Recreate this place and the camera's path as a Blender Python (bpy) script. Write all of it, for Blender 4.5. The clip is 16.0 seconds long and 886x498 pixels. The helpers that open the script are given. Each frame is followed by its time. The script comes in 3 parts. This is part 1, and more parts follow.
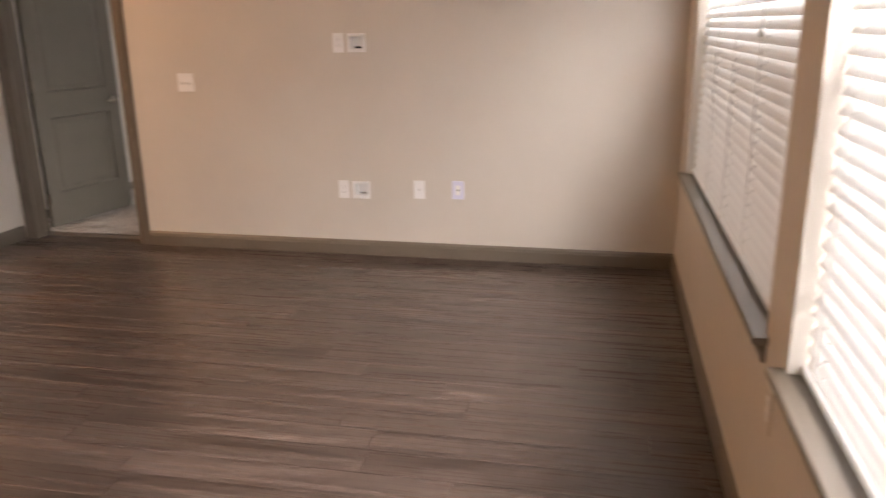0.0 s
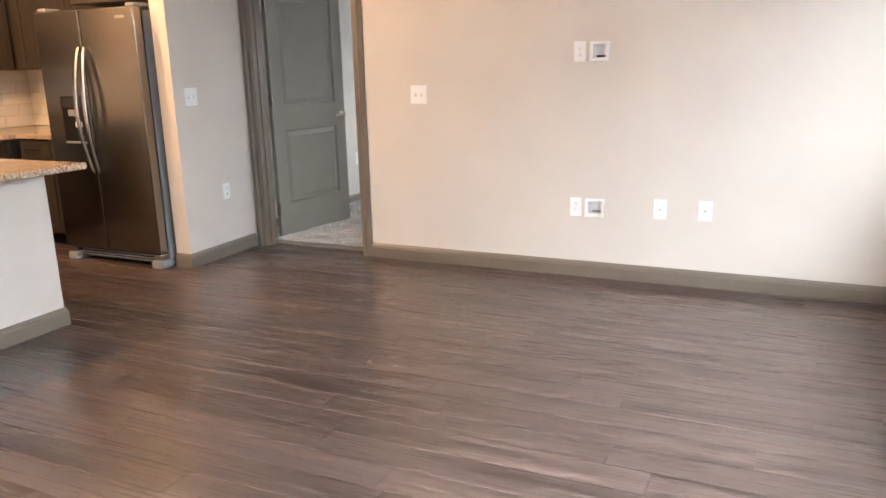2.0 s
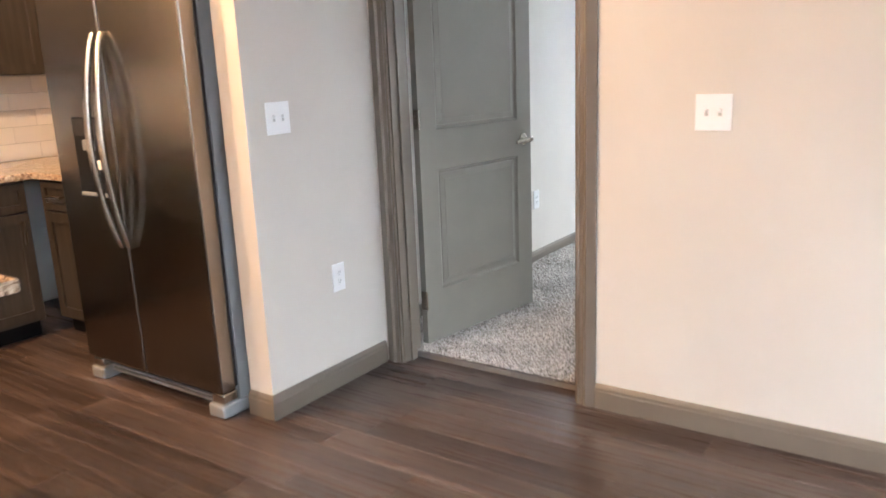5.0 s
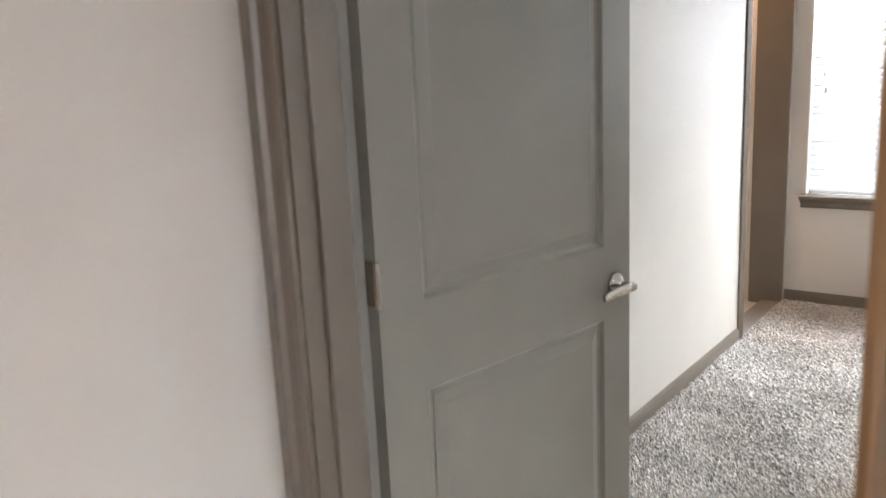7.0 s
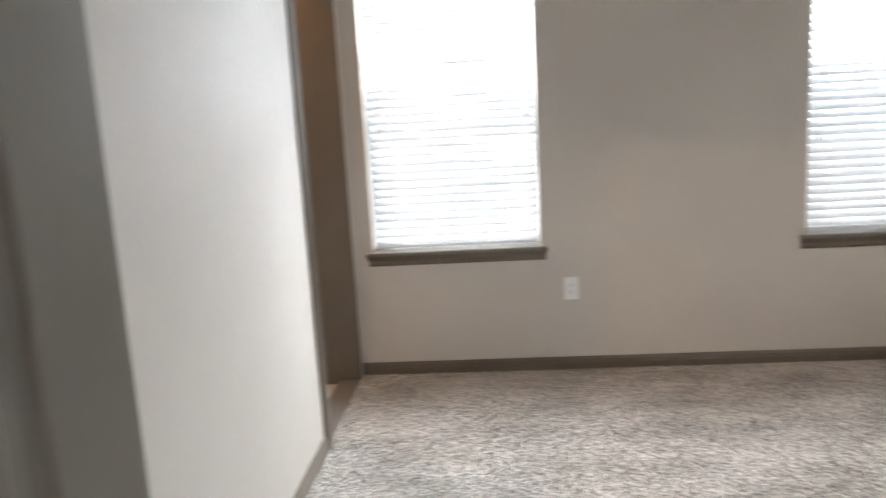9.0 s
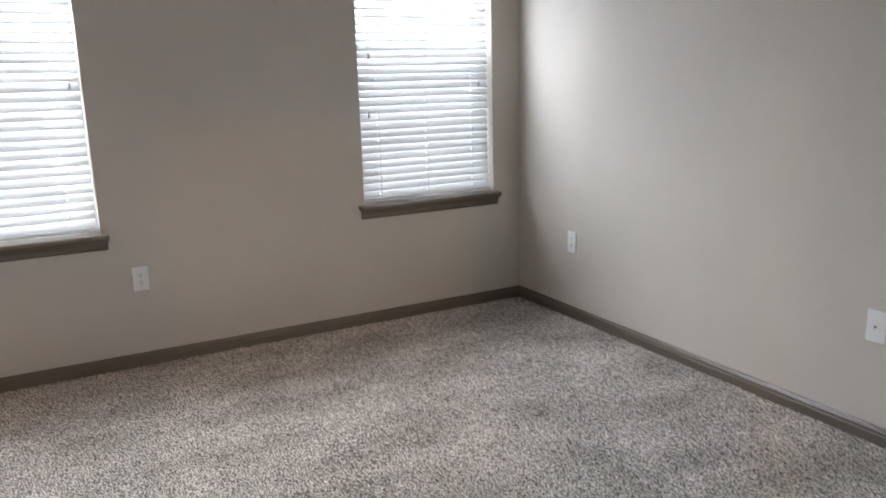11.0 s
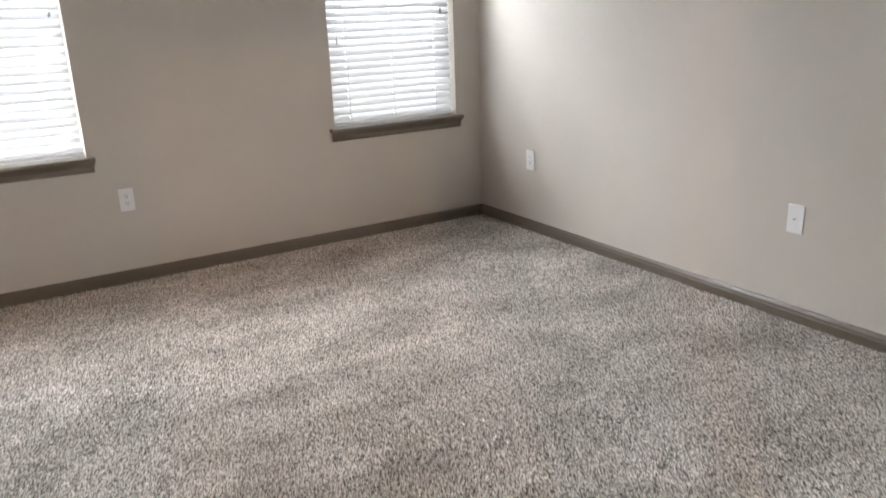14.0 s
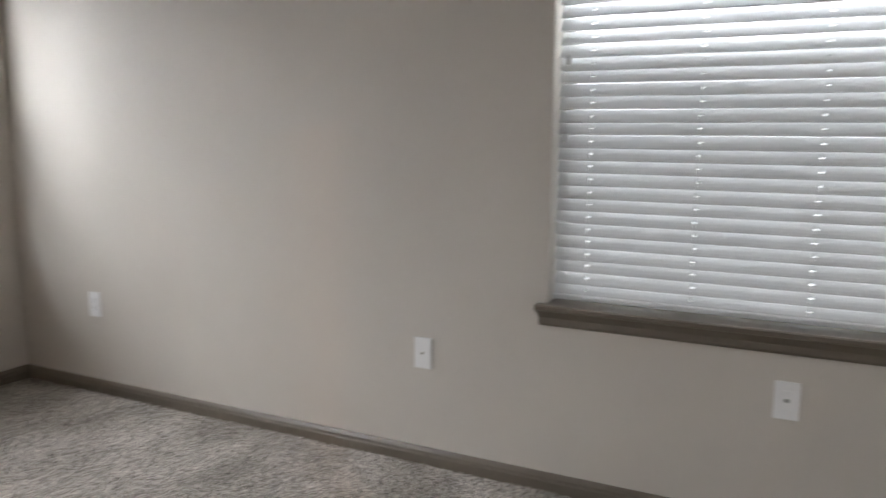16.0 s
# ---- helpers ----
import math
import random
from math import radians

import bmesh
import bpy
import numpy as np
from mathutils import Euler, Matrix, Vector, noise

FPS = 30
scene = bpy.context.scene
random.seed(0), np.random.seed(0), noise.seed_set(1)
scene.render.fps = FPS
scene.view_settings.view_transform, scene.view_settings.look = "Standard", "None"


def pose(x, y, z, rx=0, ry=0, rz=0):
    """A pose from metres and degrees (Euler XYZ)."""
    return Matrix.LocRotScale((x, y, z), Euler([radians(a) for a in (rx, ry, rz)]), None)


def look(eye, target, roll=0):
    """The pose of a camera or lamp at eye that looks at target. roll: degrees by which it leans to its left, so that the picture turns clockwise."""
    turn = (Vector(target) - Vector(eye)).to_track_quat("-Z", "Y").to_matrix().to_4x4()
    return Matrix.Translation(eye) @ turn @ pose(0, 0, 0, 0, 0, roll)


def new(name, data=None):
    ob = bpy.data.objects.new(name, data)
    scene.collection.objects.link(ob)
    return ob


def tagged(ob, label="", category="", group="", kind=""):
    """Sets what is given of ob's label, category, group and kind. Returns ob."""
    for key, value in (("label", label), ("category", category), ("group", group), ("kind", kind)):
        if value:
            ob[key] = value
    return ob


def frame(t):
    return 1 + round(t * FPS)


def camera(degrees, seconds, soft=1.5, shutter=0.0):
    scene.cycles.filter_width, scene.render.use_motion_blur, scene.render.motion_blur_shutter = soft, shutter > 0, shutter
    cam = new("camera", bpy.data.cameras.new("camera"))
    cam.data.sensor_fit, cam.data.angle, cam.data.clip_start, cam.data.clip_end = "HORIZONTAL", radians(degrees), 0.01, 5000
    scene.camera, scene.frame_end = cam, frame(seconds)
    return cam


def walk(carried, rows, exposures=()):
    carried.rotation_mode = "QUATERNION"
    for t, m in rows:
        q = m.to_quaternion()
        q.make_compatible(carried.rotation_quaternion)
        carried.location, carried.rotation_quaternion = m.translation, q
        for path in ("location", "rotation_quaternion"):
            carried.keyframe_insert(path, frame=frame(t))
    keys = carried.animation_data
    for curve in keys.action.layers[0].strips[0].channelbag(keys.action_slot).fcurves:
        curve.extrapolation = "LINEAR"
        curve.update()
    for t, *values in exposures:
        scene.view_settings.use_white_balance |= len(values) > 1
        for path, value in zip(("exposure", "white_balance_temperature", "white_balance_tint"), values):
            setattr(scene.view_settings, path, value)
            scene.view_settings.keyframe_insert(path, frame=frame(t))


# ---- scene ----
cam = camera(60.2, 16.0, shutter=0.5)

PATH = [
    (0, (0.355, -0.031, 1.54), (-0.047, 1.846, 0.978), -0.8),
    (0.5, (0.198, 0.025, 1.482), (-0.414, 1.857, 0.964), -0.7),
    (1, (0.032, 0.05, 1.424), (-0.681, 1.856, 0.945), -0.9),
    (1.5, (-0.062, 0.047, 1.41), (-0.83, 1.833, 0.94), -1.2),
    (2, (-0.105, 0.107, 1.417), (-0.93, 1.864, 0.934), -1.5),
    (2.5, (-0.213, 0.338, 1.432), (-1.144, 2.039, 0.943), -1.6),
    (3, (-0.446, 0.619, 1.445), (-1.505, 2.241, 0.949), -1.7),
    (3.2, (-0.576, 0.739, 1.448), (-1.658, 2.348, 0.957), -1.9),
    (5.3, (-1.948, 2.46, 1.373), (-3.071, 4.051, 0.915), -2.6),
    (5.5, (-2.055, 2.632, 1.401), (-3.194, 4.214, 0.954), -2.7),
    (6, (-2.341, 3.102, 1.438), (-3.511, 4.673, 1.033), -2.9),
    (6.5, (-2.605, 3.567, 1.482), (-3.823, 5.102, 1.079), -2.6),
    (7, (-2.892, 4.034, 1.490), (-4.112, 5.567, 1.091), -2.8),
    (7.5, (-3.128, 4.397, 1.463), (-4.211, 6.035, 1.085), -2.4),
    (8, (-3.314, 4.801, 1.510), (-4.137, 6.581, 1.114), -2.9),
    (8.5, (-3.433, 5.126, 1.539), (-3.999, 7.003, 1.145), -2.8),
    (9, (-3.373, 5.202, 1.49), (-3.529, 7.163, 1.13), -3.3),
    (9.5, (-3.412, 5.322, 1.475), (-3.118, 7.267, 1.116), -2.7),
    (10, (-3.354, 5.375, 1.469), (-2.774, 7.253, 1.098), -2.3),
    (10.2, (-3.336, 5.368, 1.466), (-2.66, 7.212, 1.091), -1.9),
    (12.3, (-3.615, 5.048, 1.36), (-2.61, 6.663, 0.796), -1.7),
    (12.5, (-3.629, 5.006, 1.352), (-2.634, 6.622, 0.769), -1.7),
    (13, (-3.668, 4.915, 1.345), (-2.698, 6.532, 0.725), -2.0),
    (13.5, (-3.69, 4.902, 1.362), (-2.726, 6.519, 0.732), -2.2),
    (14, (-3.622, 5.011, 1.382), (-2.648, 6.638, 0.795), -2.2),
    (14.5, (-3.514, 5.205, 1.43), (-2.503, 6.842, 0.922), -2.5),
    (15, (-3.273, 5.321, 1.398), (-2.111, 6.881, 0.959), -2.6),
    (15.5, (-3.205, 5.471, 1.41), (-1.702, 6.728, 1.01), -1.6),
    (16, (-3.276, 5.584, 1.344), (-1.503, 6.456, 1.037), 0.3),
]
EXPOSURES = [(0.0, -0.9, 7300, 20), (0.5, -0.25, 6500, 14), (1.0, -0.1, 6350, 12), (1.5, 0.0, 6200, 10), (3.0, 0.1, 5900, 10), (5.5, 0.38, 5750, 8),
             (7.0, 0.3, 6200, 11), (8.0, 0.2, 6250, 11), (9.0, -0.1, 6200, 11), (9.5, -0.5, 6200, 12), (10.0, -0.75, 6100, 12), (12.5, -0.3, 6250, 13), (14.5, -0.25, 6400, 13), (16.0, -0.7, 6400, 13)]
walk(cam, [(t, look(eye, target, roll)) for t, eye, target, roll in PATH], EXPOSURES)

# ---- light ----
world = bpy.data.worlds.new("sky")
scene.world = world
world.use_nodes = True
wn = world.node_tree.nodes
sky = wn.new("ShaderNodeTexSky")
sky.sky_type, sky.sun_disc = "NISHITA", False
sky.sun_elevation, sky.sun_rotation = radians(50), radians(60)
world.node_tree.links.new(sky.outputs[0], wn["Background"].inputs[0])
wn["Background"].inputs[1].default_value = 0.1


def sky_lamp(name, place, turn, width, height, watts, colour=(0.93, 0.97, 1.0)):
    """An area lamp in a window's opening, for the bright overcast sky outside it."""
    data = bpy.data.lights.new(name, "AREA")
    data.shape, data.size, data.size_y = "RECTANGLE", width, height
    data.energy, data.color = watts, colour
    ob = new(name, data)
    ob.matrix_world = pose(*place, *turn)
    return ob


def spot_lamp(name, place, watts, colour, radius=0.06, cone=172):
    data = bpy.data.lights.new(name, "SPOT")
    data.energy, data.color, data.shadow_soft_size = watts, colour, radius
    data.spot_size, data.spot_blend = radians(cone), 0.15
    ob = new(name, data)
    ob.matrix_world = pose(*place)
    return ob


WARM = (1.0, 0.58, 0.28)
# windows look: +y for the bedroom's far wall, +x for the side walls
sky_lamp("sky_light_bedroom_a", (-3.6255, 9.53, 1.58), (-90, 0, 0), 0.91, 1.65, 640)
sky_lamp("sky_light_bedroom_b", (-1.3505, 9.53, 1.58), (-90, 0, 0), 0.86, 1.65, 230)
sky_lamp("sky_light_bedroom_c", (-0.49, 5.762, 1.58), (90, 0, 90), 1.32, 1.65, 200)
sky_lamp("sky_light_living_a", (1.055, 3.295, 1.55), (90, 0, 90), 2.4, 1.7, 420)
sky_lamp("sky_light_living_b", (1.055, 0.69, 1.55), (90, 0, 90), 2.27, 1.7, 1900)
KITCHEN_CANS = [(-4.56, 3.70), (-5.5, 2.6), (-4.6, 1.5)]
for (cx, cy), watts in zip(KITCHEN_CANS, (95, 230, 250)):
    spot_lamp("kitchen_can_light", (cx, cy, 2.70), watts, WARM)
spot_lamp("bathroom_can_light", (-5.05, 8.80, 2.70), 52, WARM)


# ---- materials ----
def shader(name, rough=0.6, metal=0.0, spec=0.5):
    m = bpy.data.materials.new(name)
    m.use_nodes = True
    b = m.node_tree.nodes["Principled BSDF"]
    b.inputs["Roughness"].default_value = rough
    b.inputs["Metallic"].default_value = metal
    b.inputs["Specular IOR Level"].default_value = spec
    return m, m.node_tree.nodes, m.node_tree.links, b


def mapped(n, l, scale=(1, 1, 1), coord="Object", shift=None):
    tc, mp = n.new("ShaderNodeTexCoord"), n.new("ShaderNodeMapping")
    mp.inputs["Scale"].default_value = scale
    l.new(tc.outputs[coord], mp.inputs["Vector"])
    if shift is not None:
        l.new(shift, mp.inputs["Location"])
    return mp.outputs["Vector"]


def noise_of(n, l, vec, scale, detail=4.0, rough=0.5, warp=0.0):
    t = n.new("ShaderNodeTexNoise")
    t.inputs["Scale"].default_value, t.inputs["Detail"].default_value, t.inputs["Roughness"].default_value = scale, detail, rough
    t.inputs["Distortion"].default_value = warp
    l.new(vec, t.inputs["Vector"])
    return t.outputs["Fac"]


def ramp(n, l, fac, stops):
    r = n.new("ShaderNodeValToRGB")
    while len(r.color_ramp.elements) < len(stops):
        r.color_ramp.elements.new(0.5)
    for e, (p, c) in zip(r.color_ramp.elements, stops):
        e.position, e.color = p, (*c, 1)
    l.new(fac, r.inputs["Fac"])
    return r.outputs["Color"]


def mixed(n, l, fac, a, b, kind="MIX"):
    x = n.new("ShaderNodeMix")
    x.data_type, x.blend_type = "RGBA", kind
    if isinstance(fac, float):
        x.inputs["Factor"].default_value = fac
    else:
        l.new(fac, x.inputs["Factor"])
    for sock, v in (("A", a), ("B", b)):
        s = [i for i in x.inputs if i.name == sock and i.type == "RGBA"][0]
        if isinstance(v, tuple):
            s.default_value = (*v, 1)
        else:
            l.new(v, s)
    return [o for o in x.outputs if o.type == "RGBA"][0]


def bumped(n, l, b, height, strength=0.2, dist=0.002):
    k = n.new("ShaderNodeBump")
    k.inputs["Strength"].default_value, k.inputs["Distance"].default_value = strength, dist
    l.new(height, k.inputs["Height"])
    l.new(k.outputs["Normal"], b.inputs["Normal"])


def plain(name, colour, rough=0.5, metal=0.0, vary=0.06, scale=6.0, grain=120.0, bump=0.08, spec=0.5):
    """A painted or moulded surface: broad unevenness, fine grain."""
    m, n, l, b = shader(name, rough, metal, spec)
    v = mapped(n, l)
    broad = noise_of(n, l, v, scale, 5.0)
    dark = tuple(c * (1 - vary) for c in colour)
    light = tuple(min(1, c * (1 + vary)) for c in colour)
    l.new(ramp(n, l, broad, [(0.3, dark), (0.7, light)]), b.inputs["Base Color"])
    r = n.new("ShaderNodeMapRange")
    r.inputs["To Min"].default_value, r.inputs["To Max"].default_value = max(0.02, rough - 0.07), min(1, rough + 0.07)
    l.new(broad, r.inputs["Value"])
    l.new(r.outputs["Result"], b.inputs["Roughness"])
    if bump:
        bumped(n, l, b, noise_of(n, l, v, grain, 3.0), bump, 0.001)
    return m


WALL = plain("wall_paint", (0.601, 0.559, 0.505), 0.62, vary=0.03, scale=2.0, grain=260.0, bump=0.25)
CEIL = plain("ceiling_paint", (0.78, 0.77, 0.74), 0.8, vary=0.02, grain=90.0, bump=0.4)
TRIM = plain("trim_paint", (0.145, 0.120, 0.093), 0.38, vary=0.05, scale=4.0, grain=150.0, bump=0.08)
DOOR = plain("door_paint", (0.205, 0.190, 0.160), 0.36, vary=0.04, scale=5.0, grain=200.0, bump=0.1)
PLATE = plain("white_plastic", (0.84, 0.84, 0.84), 0.3, vary=0.02, bump=0.0)
DARK = plain("dark_slot", (0.008, 0.008, 0.009), 0.4, bump=0.0, spec=0.12)
SLOT = plain("shaded_plastic", (0.5, 0.5, 0.49), 0.4, bump=0.0)
GREYBOX = plain("grey_recess", (0.30, 0.30, 0.29), 0.5, bump=0.0)
NICKEL = plain("satin_nickel", (0.62, 0.58, 0.52), 0.22, 1.0, vary=0.05, bump=0.0)
VINYL = plain("window_vinyl", (0.80, 0.80, 0.78), 0.35, vary=0.02, bump=0.0)
RUBBER = plain("dark_rubber", (0.022, 0.022, 0.024), 0.6, bump=0.0, spec=0.25)
PALEBLUE = plain("pale_blue_plastic", (0.70, 0.71, 0.86), 0.3, vary=0.02, bump=0.0)
BEIGE = plain("painted_plate", (0.56, 0.52, 0.47), 0.4, vary=0.02, bump=0.0)
GREYPL = plain("grey_plastic", (0.22, 0.225, 0.23), 0.4, bump=0.0)
CARPET_BACK = plain("carpet_backing", (0.2, 0.18, 0.16), 0.95, bump=0.0)


def blind_material():
    m, n, l, b = shader("blind_slat", 0.42)
    b.inputs["Base Color"].default_value = (0.80, 0.80, 0.79, 1)
    tr = n.new("ShaderNodeBsdfTranslucent")
    tr.inputs["Color"].default_value = (0.80, 0.82, 0.83, 1)
    mx = n.new("ShaderNodeMixShader")
    mx.inputs["Fac"].default_value = 0.27
    l.new(b.outputs[0], mx.inputs[1])
    l.new(tr.outputs[0], mx.inputs[2])
    l.new(mx.outputs[0], n["Material Output"].inputs["Surface"])
    v = mapped(n, l, (1, 14, 14))
    bumped(n, l, b, noise_of(n, l, v, 8.0), 0.05, 0.001)
    return m


BLIND = blind_material()


def glass_material():
    m, n, l, b = shader("window_glass", 0.0)
    b.inputs["Transmission Weight"].default_value = 1.0
    b.inputs["IOR"].default_value = 1.45
    return m


GLASS = glass_material()


def screen_material():
    """Fine dark insect mesh: half open."""
    m, n, l, b = shader("insect_mesh", 0.8)
    b.inputs["Base Color"].default_value = (0.03, 0.03, 0.03, 1)
    tp = n.new("ShaderNodeBsdfTransparent")
    mx = n.new("ShaderNodeMixShader")
    mx.inputs["Fac"].default_value = 0.58
    l.new(tp.outputs[0], mx.inputs[1])
    l.new(b.outputs[0], mx.inputs[2])
    l.new(mx.outputs[0], n["Material Output"].inputs["Surface"])
    return m


SCREEN = screen_material()


def plank_material():
    m, n, l, b = shader("vinyl_plank", 0.36)
    info = n.new("ShaderNodeObjectInfo")
    k = n.new("ShaderNodeVectorMath")
    k.operation = "SCALE"
    k.inputs[0].default_value = (37.0, 91.0, 13.0)
    l.new(info.outputs["Random"], k.inputs["Scale"])
    fine = noise_of(n, l, mapped(n, l, (1.5, 60.0, 1), shift=k.outputs[0]), 1.0, 7.0, 0.66, 0.12)
    broad = noise_of(n, l, mapped(n, l, (0.7, 15.0, 1), shift=k.outputs[0]), 1.0, 4.0, 0.55, 0.15)
    a = ramp(n, l, fine, [(0.32, (0.034, 0.023, 0.019)), (0.50, (0.084, 0.060, 0.050)), (0.68, (0.135, 0.101, 0.086))])
    c = ramp(n, l, broad, [(0.32, (0.42, 0.40, 0.40)), (0.5, (0.85, 0.85, 0.85)), (0.68, (1.25, 1.22, 1.2))])
    col = mixed(n, l, 0.62, a, c, "MULTIPLY")
    tone = ramp(n, l, info.outputs["Random"], [(0.0, (0.66, 0.63, 0.62)), (0.25, (0.92, 0.90, 0.89)), (0.75, (1.0, 0.99, 0.98)), (1.0, (1.22, 1.20, 1.19))])
    l.new(mixed(n, l, 1.0, col, tone, "MULTIPLY"), b.inputs["Base Color"])
    r = n.new("ShaderNodeMapRange")
    r.inputs["To Min"].default_value, r.inputs["To Max"].default_value = 0.34, 0.22
    l.new(fine, r.inputs["Value"])
    l.new(r.outputs["Result"], b.inputs["Roughness"])
    bumped(n, l, b, fine, 0.18, 0.001)
    return m


PLANK = plank_material()


def carpet_material():
    m, n, l, b = shader("carpet_pile", 0.95, spec=0.1)
    v = mapped(n, l)
    tuft = noise_of(n, l, v, 165.0, 2.0, 0.6)
    patch = noise_of(n, l, mapped(n, l, (1.0, 1.7, 1)), 2.2, 5.0, 0.6)
    fleck = ramp(n, l, tuft, [(0.42, (0.10, 0.087, 0.076)), (0.5, (0.42, 0.384, 0.343)), (0.58, (0.78, 0.735, 0.68))])
    shade = ramp(n, l, patch, [(0.36, (0.80, 0.79, 0.775)), (0.50, (1.0, 1.0, 0.99)), (0.62, (1.17, 1.17, 1.18))])
    l.new(mixed(n, l, 1.0, fleck, shade, "MULTIPLY"), b.inputs["Base Color"])
    b.inputs["Sheen Weight"].default_value = 0.25
    bumped(n, l, b, tuft, 0.6, 0.003)
    return m


CARPET = carpet_material()


def steel_material():
    m, n, l, b = shader("brushed_steel", 0.3, 1.0)
    v = mapped(n, l, (220.0, 1.0, 2.0))
    g = noise_of(n, l, v, 1.0, 4.0)
    l.new(ramp(n, l, g, [(0.3, (0.255, 0.232, 0.208)), (0.7, (0.285, 0.26, 0.236))]), b.inputs["Base Color"])
    r = n.new("ShaderNodeMapRange")
    r.inputs["To Min"].default_value, r.inputs["To Max"].default_value = 0.19, 0.25
    l.new(g, r.inputs["Value"])
    l.new(r.outputs["Result"], b.inputs["Roughness"])
    return m


STEEL = steel_material()


def granite_material():
    m, n, l, b = shader("granite", 0.14)
    v = mapped(n, l)
    s = noise_of(n, l, v, 75.0, 6.0, 0.75)
    w = noise_of(n, l, v, 12.0, 4.0, 0.6)
    c1 = ramp(n, l, s, [(0.36, (0.035, 0.028, 0.025)), (0.45, (0.30, 0.22, 0.16)), (0.54, (0.58, 0.49, 0.39)), (0.66, (0.72, 0.68, 0.62))])
    c2 = ramp(n, l, w, [(0.35, (0.72, 0.62, 0.52)), (0.65, (1.05, 1.0, 0.95))])
    l.new(mixed(n, l, 1.0, c1, c2, "MULTIPLY"), b.inputs["Base Color"])
    return m


GRANITE = granite_material()


def cabinet_material():
    m, n, l, b = shader("stained_cabinet_wood", 0.42)
    g = noise_of(n, l, mapped(n, l, (30.0, 30.0, 2.2)), 1.0, 6.0, 0.6)
    l.new(ramp(n, l, g, [(0.3, (0.026, 0.0205, 0.0155)), (0.7, (0.056, 0.044, 0.034))]), b.inputs["Base Color"])
    bumped(n, l, b, g, 0.08, 0.001)
    return m


CABINET = cabinet_material()


def tile_material():
    m, n, l, b = shader("glazed_tile", 0.12)
    info = n.new("ShaderNodeObjectInfo")
    l.new(ramp(n, l, info.outputs["Random"], [(0.0, (0.68, 0.64, 0.58)), (1.0, (0.78, 0.745, 0.69))]), b.inputs["Base Color"])
    bumped(n, l, b, noise_of(n, l, mapped(n, l), 14.0), 0.1, 0.002)
    return m


TILE = tile_material()
GROUT = plain("grout", (0.5, 0.48, 0.44), 0.9)
GROUND = plain("ground_gravel", (0.22, 0.21, 0.19), 0.95, vary=0.2, scale=1.5)


# ---- shapes ----
def box(bm, x0, x1, y0, y1, z0, z1, bevel=0.0, seg=1):
    made = bmesh.ops.create_cube(bm, size=1.0)["verts"]
    bmesh.ops.transform(bm, verts=made, matrix=Matrix.Translation(((x0 + x1) / 2, (y0 + y1) / 2, (z0 + z1) / 2)) @ Matrix.Diagonal((abs(x1 - x0), abs(y1 - y0), abs(z1 - z0), 1)))
    if bevel:
        edges = list({e for v in made for e in v.link_edges})
        bmesh.ops.bevel(bm, geom=edges, offset=bevel, segments=seg, profile=0.5, affect="EDGES")
    return bm


def boxed(*a, bevel=0.0, seg=1):
    return box(bmesh.new(), *a, bevel=bevel, seg=seg)


def rod(bm, a, b, r0, r1=None, sides=12):
    a, b = Vector(a), Vector(b)
    m = Matrix.Translation((a + b) / 2) @ (b - a).to_track_quat("Z", "Y").to_matrix().to_4x4()
    bmesh.ops.create_cone(bm, cap_ends=True, segments=sides, radius1=r0, radius2=r0 if r1 is None else r1, depth=(b - a).length, matrix=m)
    return bm


def prism(bm, profile, p0, along, length, out, up=(0, 0, 1), cut0=0.0, cut1=0.0):
    """A moulding: the profile (out, up) drawn along a line; cut: the slope of its mitred ends."""
    p0, along, out, up = Vector(p0), Vector(along), Vector(out), Vector(up)
    rings = []
    for s, cut in ((0.0, cut0), (length, -cut1)):
        rings.append([bm.verts.new(p0 + along * (s + cut * o) + out * o + up * u) for o, u in profile])
    k = len(profile)
    for i in range(k):
        bm.faces.new((rings[0][i], rings[0][(i + 1) % k], rings[1][(i + 1) % k], rings[1][i]))
    bm.faces.new(rings[0])
    bm.faces.new(list(reversed(rings[1])))
    bmesh.ops.recalc_face_normals(bm, faces=bm.faces)
    return bm


def mesh_of(bm, name, material, smooth=False):
    me = bpy.data.meshes.new(name)
    bm.to_mesh(me)
    bm.free()
    me.materials.append(material)
    if smooth:
        me.shade_auto_smooth(angle=radians(35)) if hasattr(me, "shade_auto_smooth") else me.polygons.foreach_set("use_smooth", [True] * len(me.polygons))
    return me


def part(name, bm, material, parent, label="", m=None, smooth=False):
    ob = new(name, mesh_of(bm, name, material, smooth))
    ob.parent = parent
    if m is not None:
        ob.matrix_basis = m
    if label:
        ob["label"] = label
    return ob


def thing(name, place, label, category, group="", turn=0.0):
    ob = new(name)
    ob.empty_display_size = 0.1
    ob.matrix_basis = pose(*place, 0, 0, turn)
    return tagged(ob, label, category, group)


def structure(name, bm, material, label="", category=""):
    return tagged(new(name, mesh_of(bm, name, material)), label, category, kind="structure")


